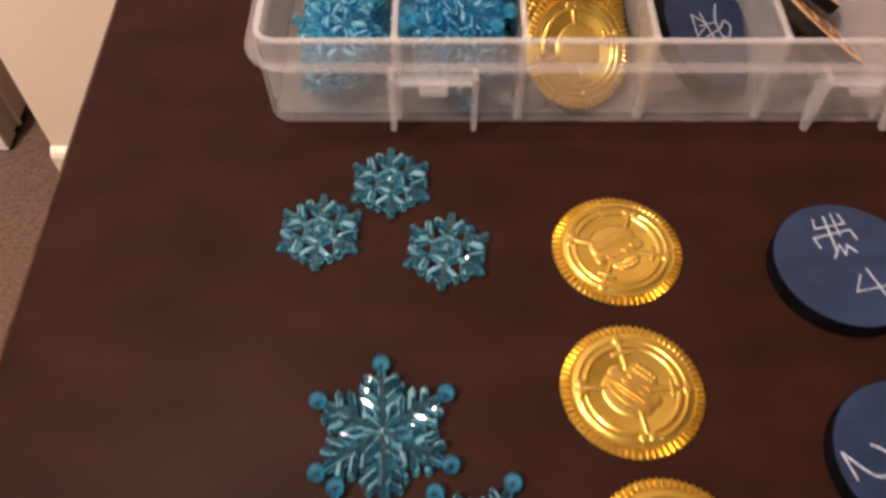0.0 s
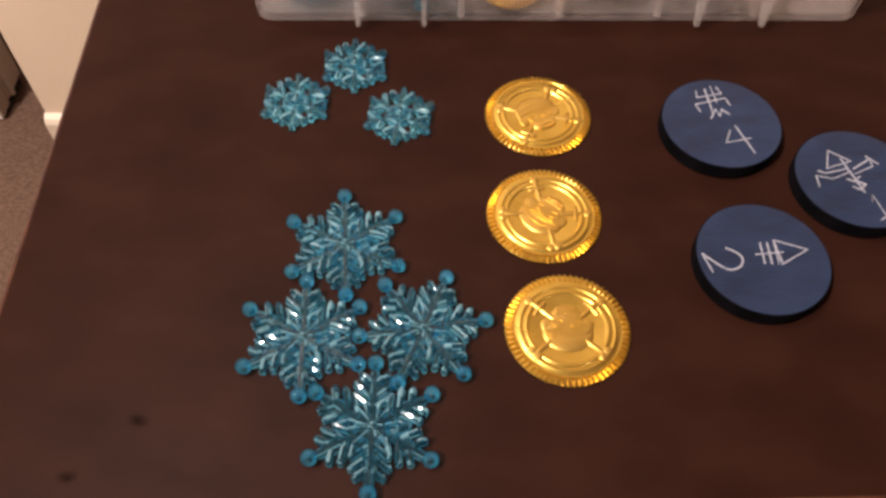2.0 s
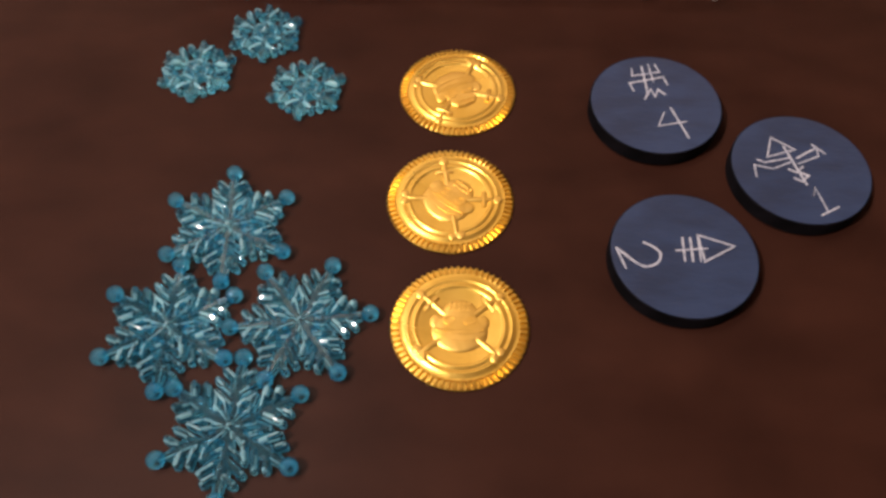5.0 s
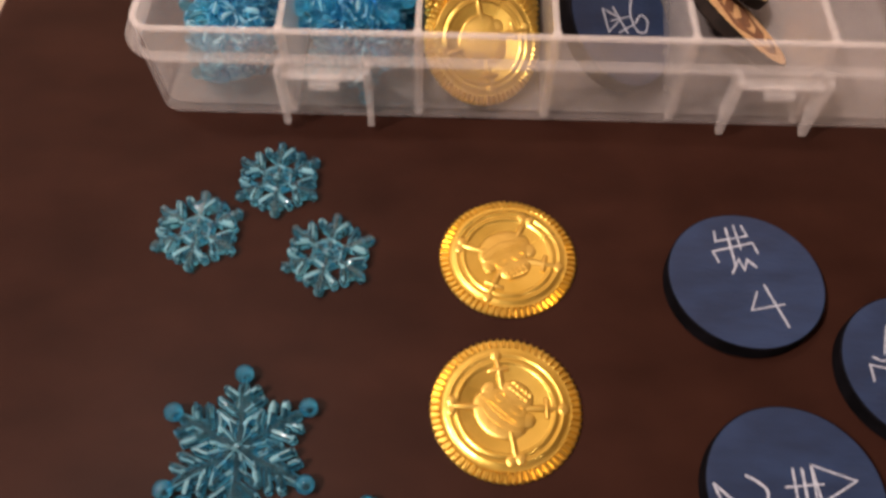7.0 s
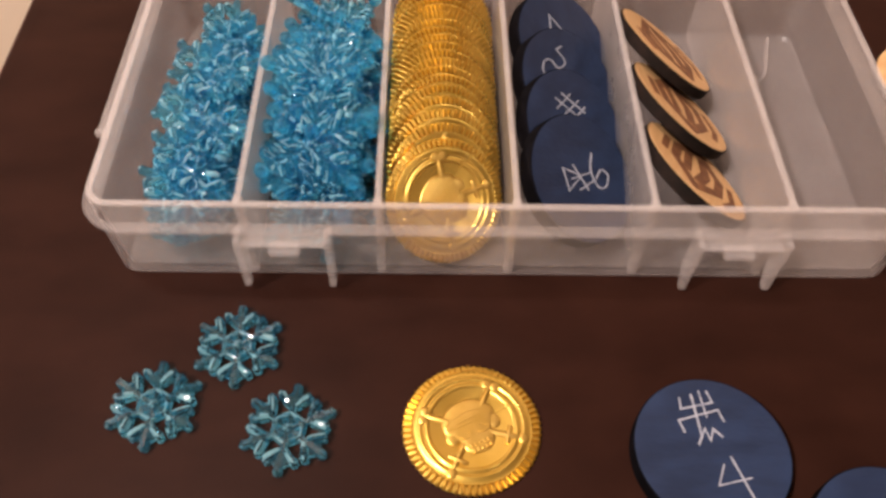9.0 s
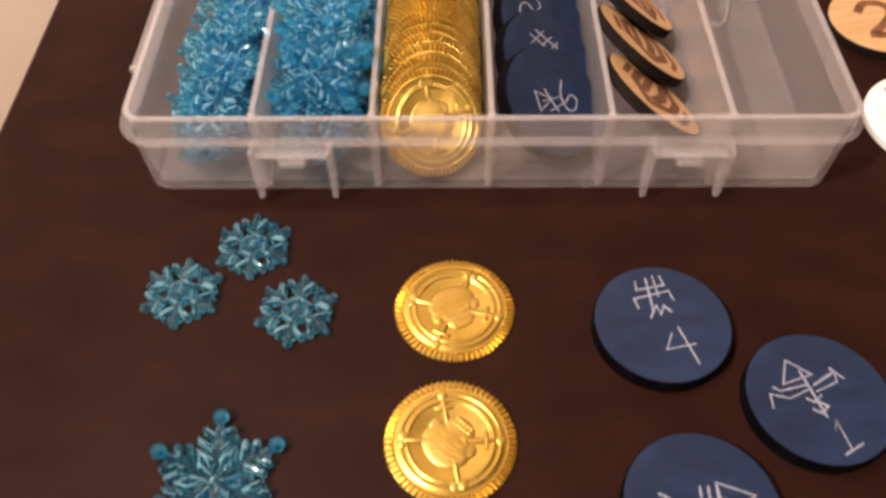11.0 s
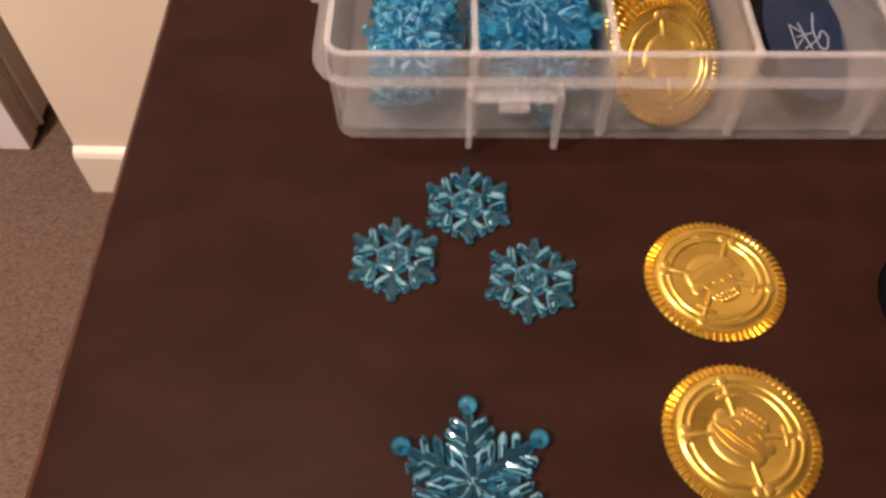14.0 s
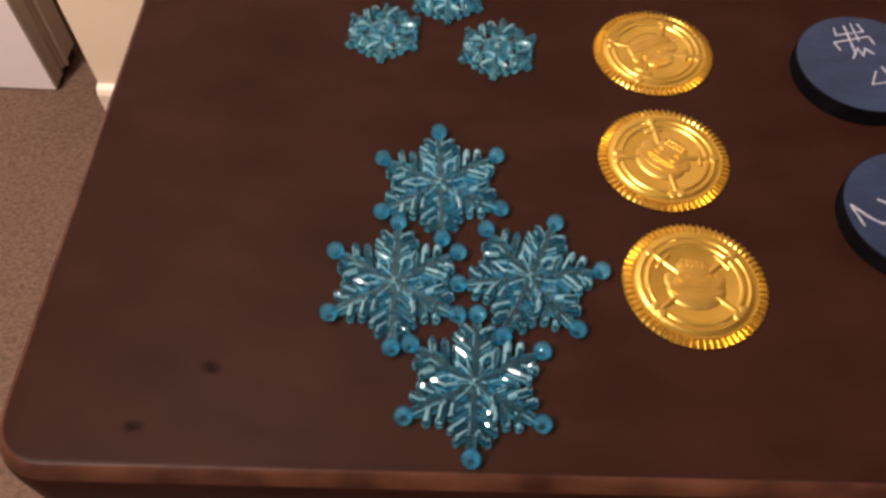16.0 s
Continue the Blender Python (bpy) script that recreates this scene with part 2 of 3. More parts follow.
def stroke(bm, pts, w, z, h=0.00018):
    """A flat pen stroke along pts, mitred, standing h proud of z."""
    p = [Vector((x, y)) for x, y in pts]
    left, right = [], []
    for i, q in enumerate(p):
        a = (q - p[i - 1]).normalized() if i else (p[1] - q).normalized()
        b = (p[i + 1] - q).normalized() if i < len(p) - 1 else a
        t = a + b
        t = t.normalized() if t.length > 0.3 else a
        nrm = Vector((-t.y, t.x))
        k = w / 2 / max(0.55, abs(nrm.dot(Vector((-a.y, a.x)))))
        end = a * (w * 0.3) * (-1 if i == 0 else 1 if i == len(p) - 1 else 0)
        left.append(q + nrm * k + end)
        right.append(q - nrm * k + end)
    top = [[bm.verts.new((v.x, v.y, z + h)) for v in side] for side in (left, right)]
    low = [[bm.verts.new((v.x, v.y, z - h)) for v in side] for side in (left, right)]
    for i in range(len(p) - 1):
        bm.faces.new((top[0][i], top[0][i + 1], top[1][i + 1], top[1][i]))
        bm.faces.new((top[0][i], low[0][i], low[0][i + 1], top[0][i + 1]))
        bm.faces.new((top[1][i], top[1][i + 1], low[1][i + 1], low[1][i]))
    for i in (0, len(p) - 1):
        bm.faces.new((top[0][i], top[1][i], low[1][i], low[0][i]))


def curved(pts, n=4):
    """The same line with rounded bends."""
    p = [Vector(q) for q in pts]
    if len(p) < 4:
        return pts
    p = [p[0] * 2 - p[1]] + p + [p[-1] * 2 - p[-2]]
    out = []
    for a, b, c, d in zip(p, p[1:], p[2:], p[3:]):
        for k in range(n):
            t = k / n
            out.append(tuple(0.5 * (2 * b + (c - a) * t + (2 * a - 5 * b + 4 * c - d) * t * t + (3 * b - a - 3 * c + d) * t ** 3)))
    return out + [tuple(p[-2])]


def facing(normal, spin=0.0):
    """A turn that brings z onto the normal, after a spin about it."""
    return Vector(normal).to_track_quat("Z", "Y").to_matrix().to_4x4() @ pose(0, 0, 0, 0, 0, spin)


# ---- room ----
def slab(name, x0, x1, y0, y1, z0, z1, mat, label, category):
    bm = bmesh.new()
    block(bm, x0, x1, y0, y1, z0, z1)
    return tagged(part(name, bm, mat), label, category, kind="structure")


slab("floor", -3.2, 3.2, -3.2, 3.2, FLOOR - 0.1, FLOOR, M_CARPET, "brown and grey flecked short pile carpet", "floor")
# Ceiling out of view, added to bounce light and reflect in the gold.
slab("ceiling", -3.3, 3.3, -3.3, 3.3, 2.45, 2.55, M_CEIL, "unseen white ceiling added for bounce and reflections", "ceiling")
slab("wall_north", -0.5035, 3.2, 0.617, 0.737, FLOOR, 2.45, M_WALL, "unseen cream wall added for bounce and reflections behind the table", "wall")
# The remaining walls are unseen, added to close the room for bounce and reflections.
slab("wall_back", -3.2, -0.5035, 2.2, 2.3, FLOOR, 2.45, M_WALL, "unseen cream wall added to close the passage", "wall")
slab("wall_west", -3.3, -3.2, -3.2, 2.3, FLOOR, 2.45, M_WALL, "unseen cream wall added for bounce and reflections", "wall")
slab("wall_east", 3.2, 3.3, -3.2, 0.737, FLOOR, 2.45, M_WALL, "unseen cream wall added for bounce and reflections", "wall")
slab("wall_south", -3.2, 3.2, -3.3, -3.2, FLOOR, 2.45, M_WALL, "unseen cream wall added for bounce and reflections", "wall")
slab("wall_passage", -0.5035, -0.3835, 0.737, 2.2, FLOOR, 2.45, M_WALL, "unseen cream side wall added to close the passage", "wall")

bm = bmesh.new()
sec = [(0.617, FLOOR), (0.606, FLOOR), (0.606, FLOOR + 0.070), (0.609, FLOOR + 0.077), (0.617, FLOOR + 0.082)]
ends = [[bm.verts.new((x, y, z)) for y, z in sec] for x in (-0.5055, 3.2)]
for i in range(len(sec)):
    j = (i + 1) % len(sec)
    bm.faces.new((ends[0][i], ends[0][j], ends[1][j], ends[1][i]))
bm.faces.new(ends[0])
bm.faces.new(ends[1])
tagged(part("baseboard", bm, M_TRIM), "cream gloss baseboard along the wall", "baseboard", kind="structure")

# sliding door with an aluminium edge profile
door = tagged(new("door_1"), "white laminate sliding door with brushed aluminium edge profile", "door", kind="structure")
bm = bmesh.new()
block(bm, -1.6, -0.613, 0.676, 0.722, FLOOR + 0.003, 2.1, 0.001)
part("panel", bm, M_DOOR, door)
bm = bmesh.new()
block(bm, -0.613, -0.6085, 0.6745, 0.7035, FLOOR + 0.010, 2.1, 0.0012)
block(bm, -0.613, -0.606, 0.7035, 0.7090, FLOOR + 0.018, 2.1, 0.001)
block(bm, -0.613, -0.5985, 0.7085, 0.7155, FLOOR + 0.018, 2.1, 0.0034)
block(bm, -0.613, -0.6020, 0.7155, 0.7520, FLOOR + 0.024, 2.1, 0.001)
part("edge_profile", bm, M_STEEL, door, "brushed aluminium edge profile")
# Black block standing in for the shade in the gap below the door.
bm = bmesh.new()
block(bm, -1.6, -0.6105, 0.692, 0.754, FLOOR, FLOOR + 0.022, 0.001)
part("bottom_seal", bm, M_GAP_SHADE, door, "black block for the shaded gap under the door")

# ---- table ----
table = tagged(new("table"), "dark espresso stained wooden table with rounded edges", "table")
table.matrix_world = pose(-0.0886, -0.0950, TOP, 0, 0, 2.05)
TW, TD, TT = 1.15, 0.66, 0.036
bm = bmesh.new()
rings = []
for k in range(9):
    a = radians(90 * k / 8)
    rings.append((0.0042 * (1 - math.sin(a)), -0.0085 * (1 - math.cos(a))))
prof = rings + [(0.0, -TT + 0.004), (0.0012, -TT + 0.0012), (0.004, -TT)]


def table_ring(inset, z):
    pts = rounded(TW / 2 - inset, inset, TD - inset, 0.014 - min(inset, 0.011), z, 8)
    return [(x + TW / 2, y, zz) for x, y, zz in pts]


loft(bm, [table_ring(i, z) for i, z in prof])
top = part("tabletop", bm, M_TABLE, table, smooth=True)
top.data.set_sharp_from_angle(angle=radians(35))
top.data.materials.append(M_WEAR_SHINE)
# The upper curve of the edge takes the wear and painted highlight.
for f in top.data.polygons:
    if -0.0042 < f.center.z < -0.0002 and f.normal.z < 0.98:
        f.material_index = 1
for lx, ly in ((0.04, 0.04), (TW - 0.09, 0.04), (0.04, TD - 0.09), (TW - 0.09, TD - 0.09)):
    bm = bmesh.new()
    block(bm, lx, lx + 0.05, ly, ly + 0.05, FLOOR - TOP, -TT, 0.003)
    part("leg", bm, M_TABLE, table)
for a in ((0.09, TW - 0.09, 0.05, 0.07), (0.09, TW - 0.09, TD - 0.07, TD - 0.05), (0.05, 0.07, 0.09, TD - 0.09), (TW - 0.07, TW - 0.05, 0.09, TD - 0.09)):
    bm = bmesh.new()
    block(bm, *a, -TT - 0.07, -TT, 0.001)
    part("apron", bm, M_TABLE, table)
for sx, sy, spin in ((0.0318, 0.0117, 10), (0.0462, 0.0259, -15)):
    bm = bmesh.new()
    bm.faces.new([bm.verts.new((0.0034 * math.cos(a), 0.0024 * math.sin(a), 0)) for a in [2 * math.pi * k / 20 for k in range(20)]])
    part("scuff", bm, M_SPOT, table, "small dark scuff in the stain").matrix_basis = pose(sx, sy, 0.00012, 0, 0, spin)

# ---- snowflakes ----
FLAT = ((-1, 0.1), (-0.85, 0), (0.85, 0), (1, 0.1), (1, 0.8), (0.7, 1), (-0.7, 1), (-1, 0.8))
ROUND = ((-1, 0.08), (-0.88, 0), (0.88, 0), (1, 0.08), (1, 0.52), (0.86, 0.76), (0.5, 0.94), (0, 1), (-0.5, 0.94), (-0.86, 0.76), (-1, 0.52))


def ridge(bm, p0, p1, w0, w1, h0, h1, point=0.0, section=FLAT):
    """A bar from p0 to p1 with the given section, and a blunt rounded or pointed end if wanted."""
    a, b = Vector((*p0, 0)), Vector((*p1, 0))
    d = (b - a).normalized()
    s = Vector((-d.y, d.x, 0))
    stops = [(a, w0, h0), (b, w1, h1)]
    if section is ROUND:
        mid = 0.42 + 0.16 * math.sin(a.x * 7000 + b.y * 9000)
        stops.insert(1, (a.lerp(b, mid), (w0 + (w1 - w0) * mid) * 1.06, (h0 + (h1 - h0) * mid) * 1.07))
    if point and section is ROUND:
        stops += [(b + d * point * 0.6, w1 * 0.8, h1 * 0.95), (b + d * point * 0.92, w1 * 0.45, h1 * 0.85)]
    ends = []
    for q, w, h in stops:
        ends.append([bm.verts.new(q + s * (u * w) + Vector((0, 0, z * h))) for u, z in section])
    n = len(ends[0])
    for e, f in zip(ends, ends[1:]):
        for i in range(n):
            bm.faces.new((e[i], e[(i + 1) % n], f[(i + 1) % n], f[i]))
    bm.faces.new(ends[0])
    if point:
        tip = bm.verts.new(b + d * point + Vector((0, 0, h1 * 0.45)))
        for i in range(n):
            bm.faces.new((ends[-1][i], ends[-1][(i + 1) % n], tip))
    else:
        bm.faces.new(ends[-1])


def plate(bm, outline, h):
    """A flat plate of height h over an outline in the plane."""
    low, high = [[bm.verts.new((x, y, z)) for x, y in outline] for z in (0, h)]
    n = len(outline)
    for i in range(n):
        bm.faces.new((low[i], low[(i + 1) % n], high[(i + 1) % n], high[i]))
    bm.faces.new(low)
    bm.faces.new(high)


def bead(bm, x, y, r, h):
    q = bmesh.ops.create_uvsphere(bm, u_segments=12, v_segments=8, radius=1)
    bmesh.ops.transform(bm, verts=q["verts"], matrix=Matrix.Translation((x, y, h / 2)) @ Matrix.Diagonal((r, r, h / 2, 1)))


def polar(r, a):
    return (r * math.cos(radians(a)), r * math.sin(radians(a)))


def add(p, q):
    return (p[0] + q[0], p[1] + q[1])


def moulded(bm, label, group):
    """Joins the overlapping bars into one clean moulded body."""
    me = bpy.data.meshes.new("bars")
    bmesh.ops.recalc_face_normals(bm, faces=bm.faces)
    bm.to_mesh(me)
    bm.free()
    raw = new("bars", me)
    cut = bpy.data.meshes.new("core")
    bm = bmesh.new()
    bead(bm, 0, 0, 1.3 * MM, 3.7 * MM)
    bm.to_mesh(cut)
    bm.free()
    core = new("core", cut)
    mod = raw.modifiers.new("union", "BOOLEAN")
    mod.operation, mod.solver, mod.use_self, mod.object = "UNION", "EXACT", True, core
    bpy.context.view_layer.update()
    done = bpy.data.meshes.new_from_object(raw.evaluated_get(bpy.context.evaluated_depsgraph_get()))
    bpy.data.objects.remove(raw)
    bpy.data.objects.remove(core)
    done.materials.clear()
    done.materials.append(M_ACRYL)
    done.materials.append(M_FLANK)
    done.materials.append(M_GLINT)
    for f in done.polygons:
        # A hashed share of small upper facets gets the painted glint colour.
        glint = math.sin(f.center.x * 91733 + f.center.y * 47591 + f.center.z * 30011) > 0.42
        # Low steep faces carry the painted edge light.
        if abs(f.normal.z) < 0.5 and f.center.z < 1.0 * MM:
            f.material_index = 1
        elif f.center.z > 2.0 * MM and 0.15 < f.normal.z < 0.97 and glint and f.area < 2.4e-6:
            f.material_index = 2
    done.shade_smooth()
    done.set_sharp_from_angle(angle=radians(33))
    return tagged(new("snowflake", done), label, "snowflake", group)


def turned(p, a):
    c, s = math.cos(radians(a)), math.sin(radians(a))
    return (p[0] * c - p[1] * s, p[0] * s + p[1] * c)


def large_snowflake():
    bm = bmesh.new()
    bead(bm, 0, 0, 1.5 * MM, 3.0 * MM)
    for k in range(6):
        a = 60 * k
        j = 0.013 * (k + 1)
        ridge(bm, polar(0.5 * MM, a), polar(16.6 * MM, a), 0.85 * MM, 0.75 * MM, (2.0 + j) * MM, (2.3 + j) * MM)
        plate(bm, [turned((x * MM, y * MM), a) for x, y in ((6.2, 0.2), (8.0, 1.7), (11.0, 1.9), (12.6, 1.3), (14.8, 1.1), (15.2, 0.2), (15.2, -0.2), (14.8, -1.1), (12.6, -1.3), (11.0, -1.9), (8.0, -1.7), (6.2, -0.2))],
              (1.3 + 2 * j) * MM)
        for r, ln, w, h in ((5.0, 4.6, 0.85, 3.1), (7.9, 4.7, 0.98, 3.4), (11.4, 3.0, 0.98, 3.6)):
            for s in (-1, 1):
                q = add(turned((r * MM, 0), a), polar(0.8 * MM, a + s * 90))
                ridge(bm, q, add(q, polar(ln * MM, a + s * 52)), w * 0.75 * MM, w * MM, (h * 0.85 + j + 0.02 * s) * MM, (h + j) * MM, 1.0 * MM, ROUND)
        for s in (-1, 1):
            ridge(bm, turned((1.3 * MM, s * 0.75 * MM), a), turned((5.7 * MM, s * 2.0 * MM), a), 0.42 * MM, 0.55 * MM, (2.7 + j + 0.02 * s) * MM, (3.0 + j) * MM, 0.4 * MM, ROUND)
    flake = moulded(bm, "large translucent blue acrylic snowflake with beaded arm tips", "large snowflakes")
    bm = bmesh.new()
    bead(bm, 0, 0, 2.15 * MM, 4.2 * MM)
    tip = part("bead", bm, M_ACRYL, flake, "clear rounded bead", smooth=True)
    tip.data.materials.append(M_FLANK)
    # Brighter lower ring paints the light caught at the bead's foot.
    for f in tip.data.polygons:
        f.material_index = 1 if 0.3 * MM < f.center.z < 1.5 * MM else 0
    tip.matrix_basis = Matrix.Translation((*polar(17.1 * MM, 0), 0))
    for k in range(1, 6):
        tagged(again(tip, flake, Matrix.Translation((*polar(17.1 * MM, 60 * k), 0))), "clear rounded bead")
    return flake


def small_snowflake():
    bm = bmesh.new()
    bead(bm, 0, 0, 1.3 * MM, 2.6 * MM)
    for k in range(6):
        a = 60 * k
        j = 0.013 * (k + 1)
        ridge(bm, polar(4.0 * MM, a), polar(4.0 * MM, a + 60), 0.6 * MM, 0.6 * MM, (2.5 + j) * MM, (2.5 + j) * MM, 0.0, ROUND)
        ridge(bm, polar(0.4 * MM, a), polar(11.4 * MM, a), 0.75 * MM, 1.05 * MM, (2.0 + j) * MM, (2.8 + j) * MM, 1.0 * MM)
        plate(bm, [turned((x * MM, y * MM), a) for x, y in ((5.6, 0.2), (7.0, 1.8), (8.6, 2.2), (9.6, 1.0), (11.0, 0.2), (11.0, -0.2), (9.6, -1.0), (8.6, -2.2), (7.0, -1.8), (5.6, -0.2))], (1.2 + 2 * j) * MM)
        for s in (-1, 1):
            q = add(turned((5.8 * MM, 0), a), polar(0.6 * MM, a + s * 90))
            ridge(bm, q, add(q, polar(3.7 * MM, a + s * 46)), 0.75 * MM, 1.15 * MM, (2.9 + j + 0.02 * s) * MM, (3.6 + j) * MM, 1.1 * MM, ROUND)
    return moulded(bm, "small translucent blue acrylic snowflake with stubby arms", "small snowflakes")


big = large_snowflake()
big.matrix_world = pose(0.0046, -0.0140, TOP + 0.0002, 0, 0, 35)
for x, y, rz in ((-0.0042, -0.0440, 32.5), (0.0276, -0.0409, 9.3), (0.0156, -0.0686, 30)):
    copy_thing(big, pose(x, y, TOP + 0.0002, 0, 0, rz))
small = small_snowflake()
small.matrix_world = pose(-0.0158, 0.0416, TOP + 0.0002, 0, 0, 30)
for x, y, rz in ((0.0021, 0.0589, 33), (0.0180, 0.0364, 24)):
    copy_thing(small, pose(x, y, TOP + 0.0002, 0, 0, rz))


# ---- coins ----
def gold_coin():
    ob = tagged(new("coin"), "shiny gold plastic play coin with a reeded rim and raised emblem", "coin", "gold coins")
    bm = bmesh.new()
    lathe(bm, [(r * MM, z * MM) for r, z in ((0, 1.0), (10.3, 1.0), (10.55, 1.05), (10.8, 1.35), (11.2, 1.42), (11.6, 1.35), (11.85, 1.1), (12.3, 1.1), (12.5, 1.3), (12.85, 1.36), (13.2, 1.3), (13.45, 1.1), (14.5, 1.1),
                                              (14.75, 1.12), (14.95, 0.50), (16.4, 0.34), (16.85, 0.28), (16.85, 0.1), (16.7, 0), (0, 0))], 96)
    part("blank", bm, M_GOLD, ob, smooth=True).data.set_sharp_from_angle(angle=radians(40))
    bm = bmesh.new()
    for k in range(66):
        turn = Matrix.Rotation(2 * math.pi * k / 66, 4, "Z")
        tooth = [[bm.verts.new(turn @ Vector((x * MM, y * MM, z * MM))) for y, z in ((-w, 0.15), (-w, h * 0.7), (-w * 0.45, h), (w * 0.45, h), (w, h * 0.7), (w, 0.15))]
                 for x, w, h in ((14.65, 0.36, 1.14), (15.0, 0.42, 1.42), (16.6, 0.42, 1.28), (17.15, 0.38, 0.8))]
        for e, f in zip(tooth, tooth[1:]):
            for i in range(5):
                bm.faces.new((e[i], e[i + 1], f[i + 1], f[i]))
        bm.faces.new(tooth[-1])
    part("reeded_rim", bm, M_GOLD, ob)

    # emblem: a banded dome with two hollows and a toothed block, over two crossed bars with guards and knobs
    bm = bmesh.new()

    def dome(cx, cy, rx, ry, h, base=1.0):
        """A low oval boss with a steep edge and a gently crowned top."""
        n = 32
        rings = [[bm.verts.new(((cx + rx * q * math.cos(2 * math.pi * i / n)) * MM, (cy + ry * q * math.sin(2 * math.pi * i / n)) * MM, (base + h * z) * MM)) for i in range(n)]
                 for q, z in ((1.0, -0.3), (0.985, 0.25), (0.94, 0.62), (0.85, 0.80), (0.6, 0.93), (0.3, 0.99))]
        for e, f in zip(rings, rings[1:]):
            for i in range(n):
                bm.faces.new((e[i], e[(i + 1) % n], f[(i + 1) % n], f[i]))
        bm.faces.new(rings[-1])

    for a in (40, 140, 220, 320):
        d, p = Vector((math.cos(radians(a)), math.sin(radians(a)))), Vector((-math.sin(radians(a)), math.cos(radians(a))))
        ridge(bm, tuple(d * 4.5 * MM), tuple(d * 12.6 * MM), 0.95 * MM, 0.8 * MM, 1.36 * MM, 1.5 * MM, 0.5 * MM, ROUND)
        if a in (40, 140):
            dome(d.x * 12.2 + p.x * 1.1, d.y * 12.2 + p.y * 1.1, 1.3, 1.3, 0.55)
            dome(d.x * 12.2 - p.x * 1.1, d.y * 12.2 - p.y * 1.1, 1.3, 1.3, 0.55)
        else:
            ridge(bm, tuple((d * 9.2 - p * 2.3) * MM), tuple((d * 9.2 + p * 2.3) * MM), 0.7 * MM, 0.7 * MM, 1.48 * MM, 1.48 * MM, 0.4 * MM, ROUND)
            dome(d.x * 12.9, d.y * 12.9, 1.4, 1.4, 0.55)
    dome(0, 1.8, 7.0, 5.6, 0.46)
    dome(0, -3.4, 4.4, 3.6, 0.40)
    for side in (-1, 1):
        dome(side * 5.6, -0.8, 1.7, 2.0, 0.38)
    part("emblem", bm, M_WORN, ob, "duller raised emblem", smooth=True).data.set_sharp_from_angle(angle=radians(50))
    for y0, bend in ((2.3, -0.03), (4.2, -0.05), (1.2, 0.0)):
        bm = bmesh.new()
        pts = [(x, y0 + bend * x * x) for x in (-6.0, -4.5, -3.0, -1.5, 0.0, 1.5, 3.0, 4.5, 6.0)]
        pts = [q for q in pts if (q[0] / 7.0) ** 2 + ((q[1] - 1.8) / 5.6) ** 2 < 0.9]
        stroke(bm, [(x * MM, y * MM) for x, y in pts], 0.5 * MM, 1.46 * MM, 0.10 * MM)
        part("raised_band", bm, M_WORN, ob)
    bm = bmesh.new()
    stroke(bm, [(1.4 * math.cos(radians(36 * i)) * MM, 1.05 * math.sin(radians(36 * i)) * MM) for i in range(11)], 0.5 * MM, 1.46 * MM, 0.10 * MM)
    eye_ring = part("eye_ring", bm, M_WORN, ob)
    eye_ring.matrix_basis = pose(-2.4 * MM, -1.2 * MM, 0)
    again(eye_ring, ob, pose(2.4 * MM, -1.2 * MM, 0))
    bm = bmesh.new()
    block(bm, -0.42 * MM, 0.42 * MM, -0.5 * MM, 0.5 * MM, 1.0 * MM, 1.57 * MM, 0.12 * MM)
    tooth = part("tooth", bm, M_WORN, ob)
    tooth.matrix_basis = pose(-2.3 * MM, -4.5 * MM, 0)
    for k in range(1, 10):
        again(tooth, ob, pose((k % 5 - 2) * 1.15 * MM, (-4.5, -5.9)[k // 5] * MM, 0))
    return ob


coin = gold_coin()
coin.matrix_world = pose(0.0627, 0.0384, TOP + 0.0002, 0, 0, 28)
copy_thing(coin, pose(0.0624, -0.0016, TOP + 0.0002, 0, 0, 141))
copy_thing(coin, pose(0.0665, -0.0397, TOP + 0.0002, 0, 0, 181))


# ---- painted discs ----
MARKS_FOUR = [[(-6, 14), (-6, 11), (2, 13), (1, 16)], [(-3, 15), (-2, 4)], [(-1, 16), (0, 9)], [(-6, 5), (-7, 8), (3, 11), (4, 8)], [(-3, 2), (-1, 6), (0, 3), (1, 6), (3, 4)], [(2, -3), (0, -8), (8, -6)], [(4, -1), (8, -12)]]
MARKS_ONE = [[(-6.5, 11), (-8.5, 4), (-0.5, 7), (-6.5, 11)], [(-3.5, 8), (0.5, -5)], [(-12.5, -3), (-12.5, 1), (-7.5, 0), (-1.5, 3)], [(-11.5, 3), (-9.5, 2), (-2.5, 4)], [(-0.5, 4), (5.5, 8), (4.5, 9)], [(-0.5, 2), (5.5, 5), (5.5, 8), (7.5, 6)], [(-3.5, 0), (-1.5, -1), (0.5, 1)], [(-2.5, -3), (-0.5, -4), (1.5, -2), (-0.5, -1)], [(2.5, -6), (1.5, -9), (2.5, -6), (4.5, -14)], [(2.5, -15), (7.5, -12)]]
MARKS_TWO = [[(-17, 1.5), (-15, -4.5)], [(-17, 1.5), (-11, -3.5), (-7, -2.5), (-6, 0.5), (-8, 2.5), (-10, 3.5)], [(-2, 1.5), (6, 2.5)], [(0, 5.5), (0, -1.5)], [(2, 5.5), (2, -1.5)], [(4, 6.5), (4, -1.5)], [(4, 6.5), (5, -1.5), (13, 3.5), (4, 6.5)]]
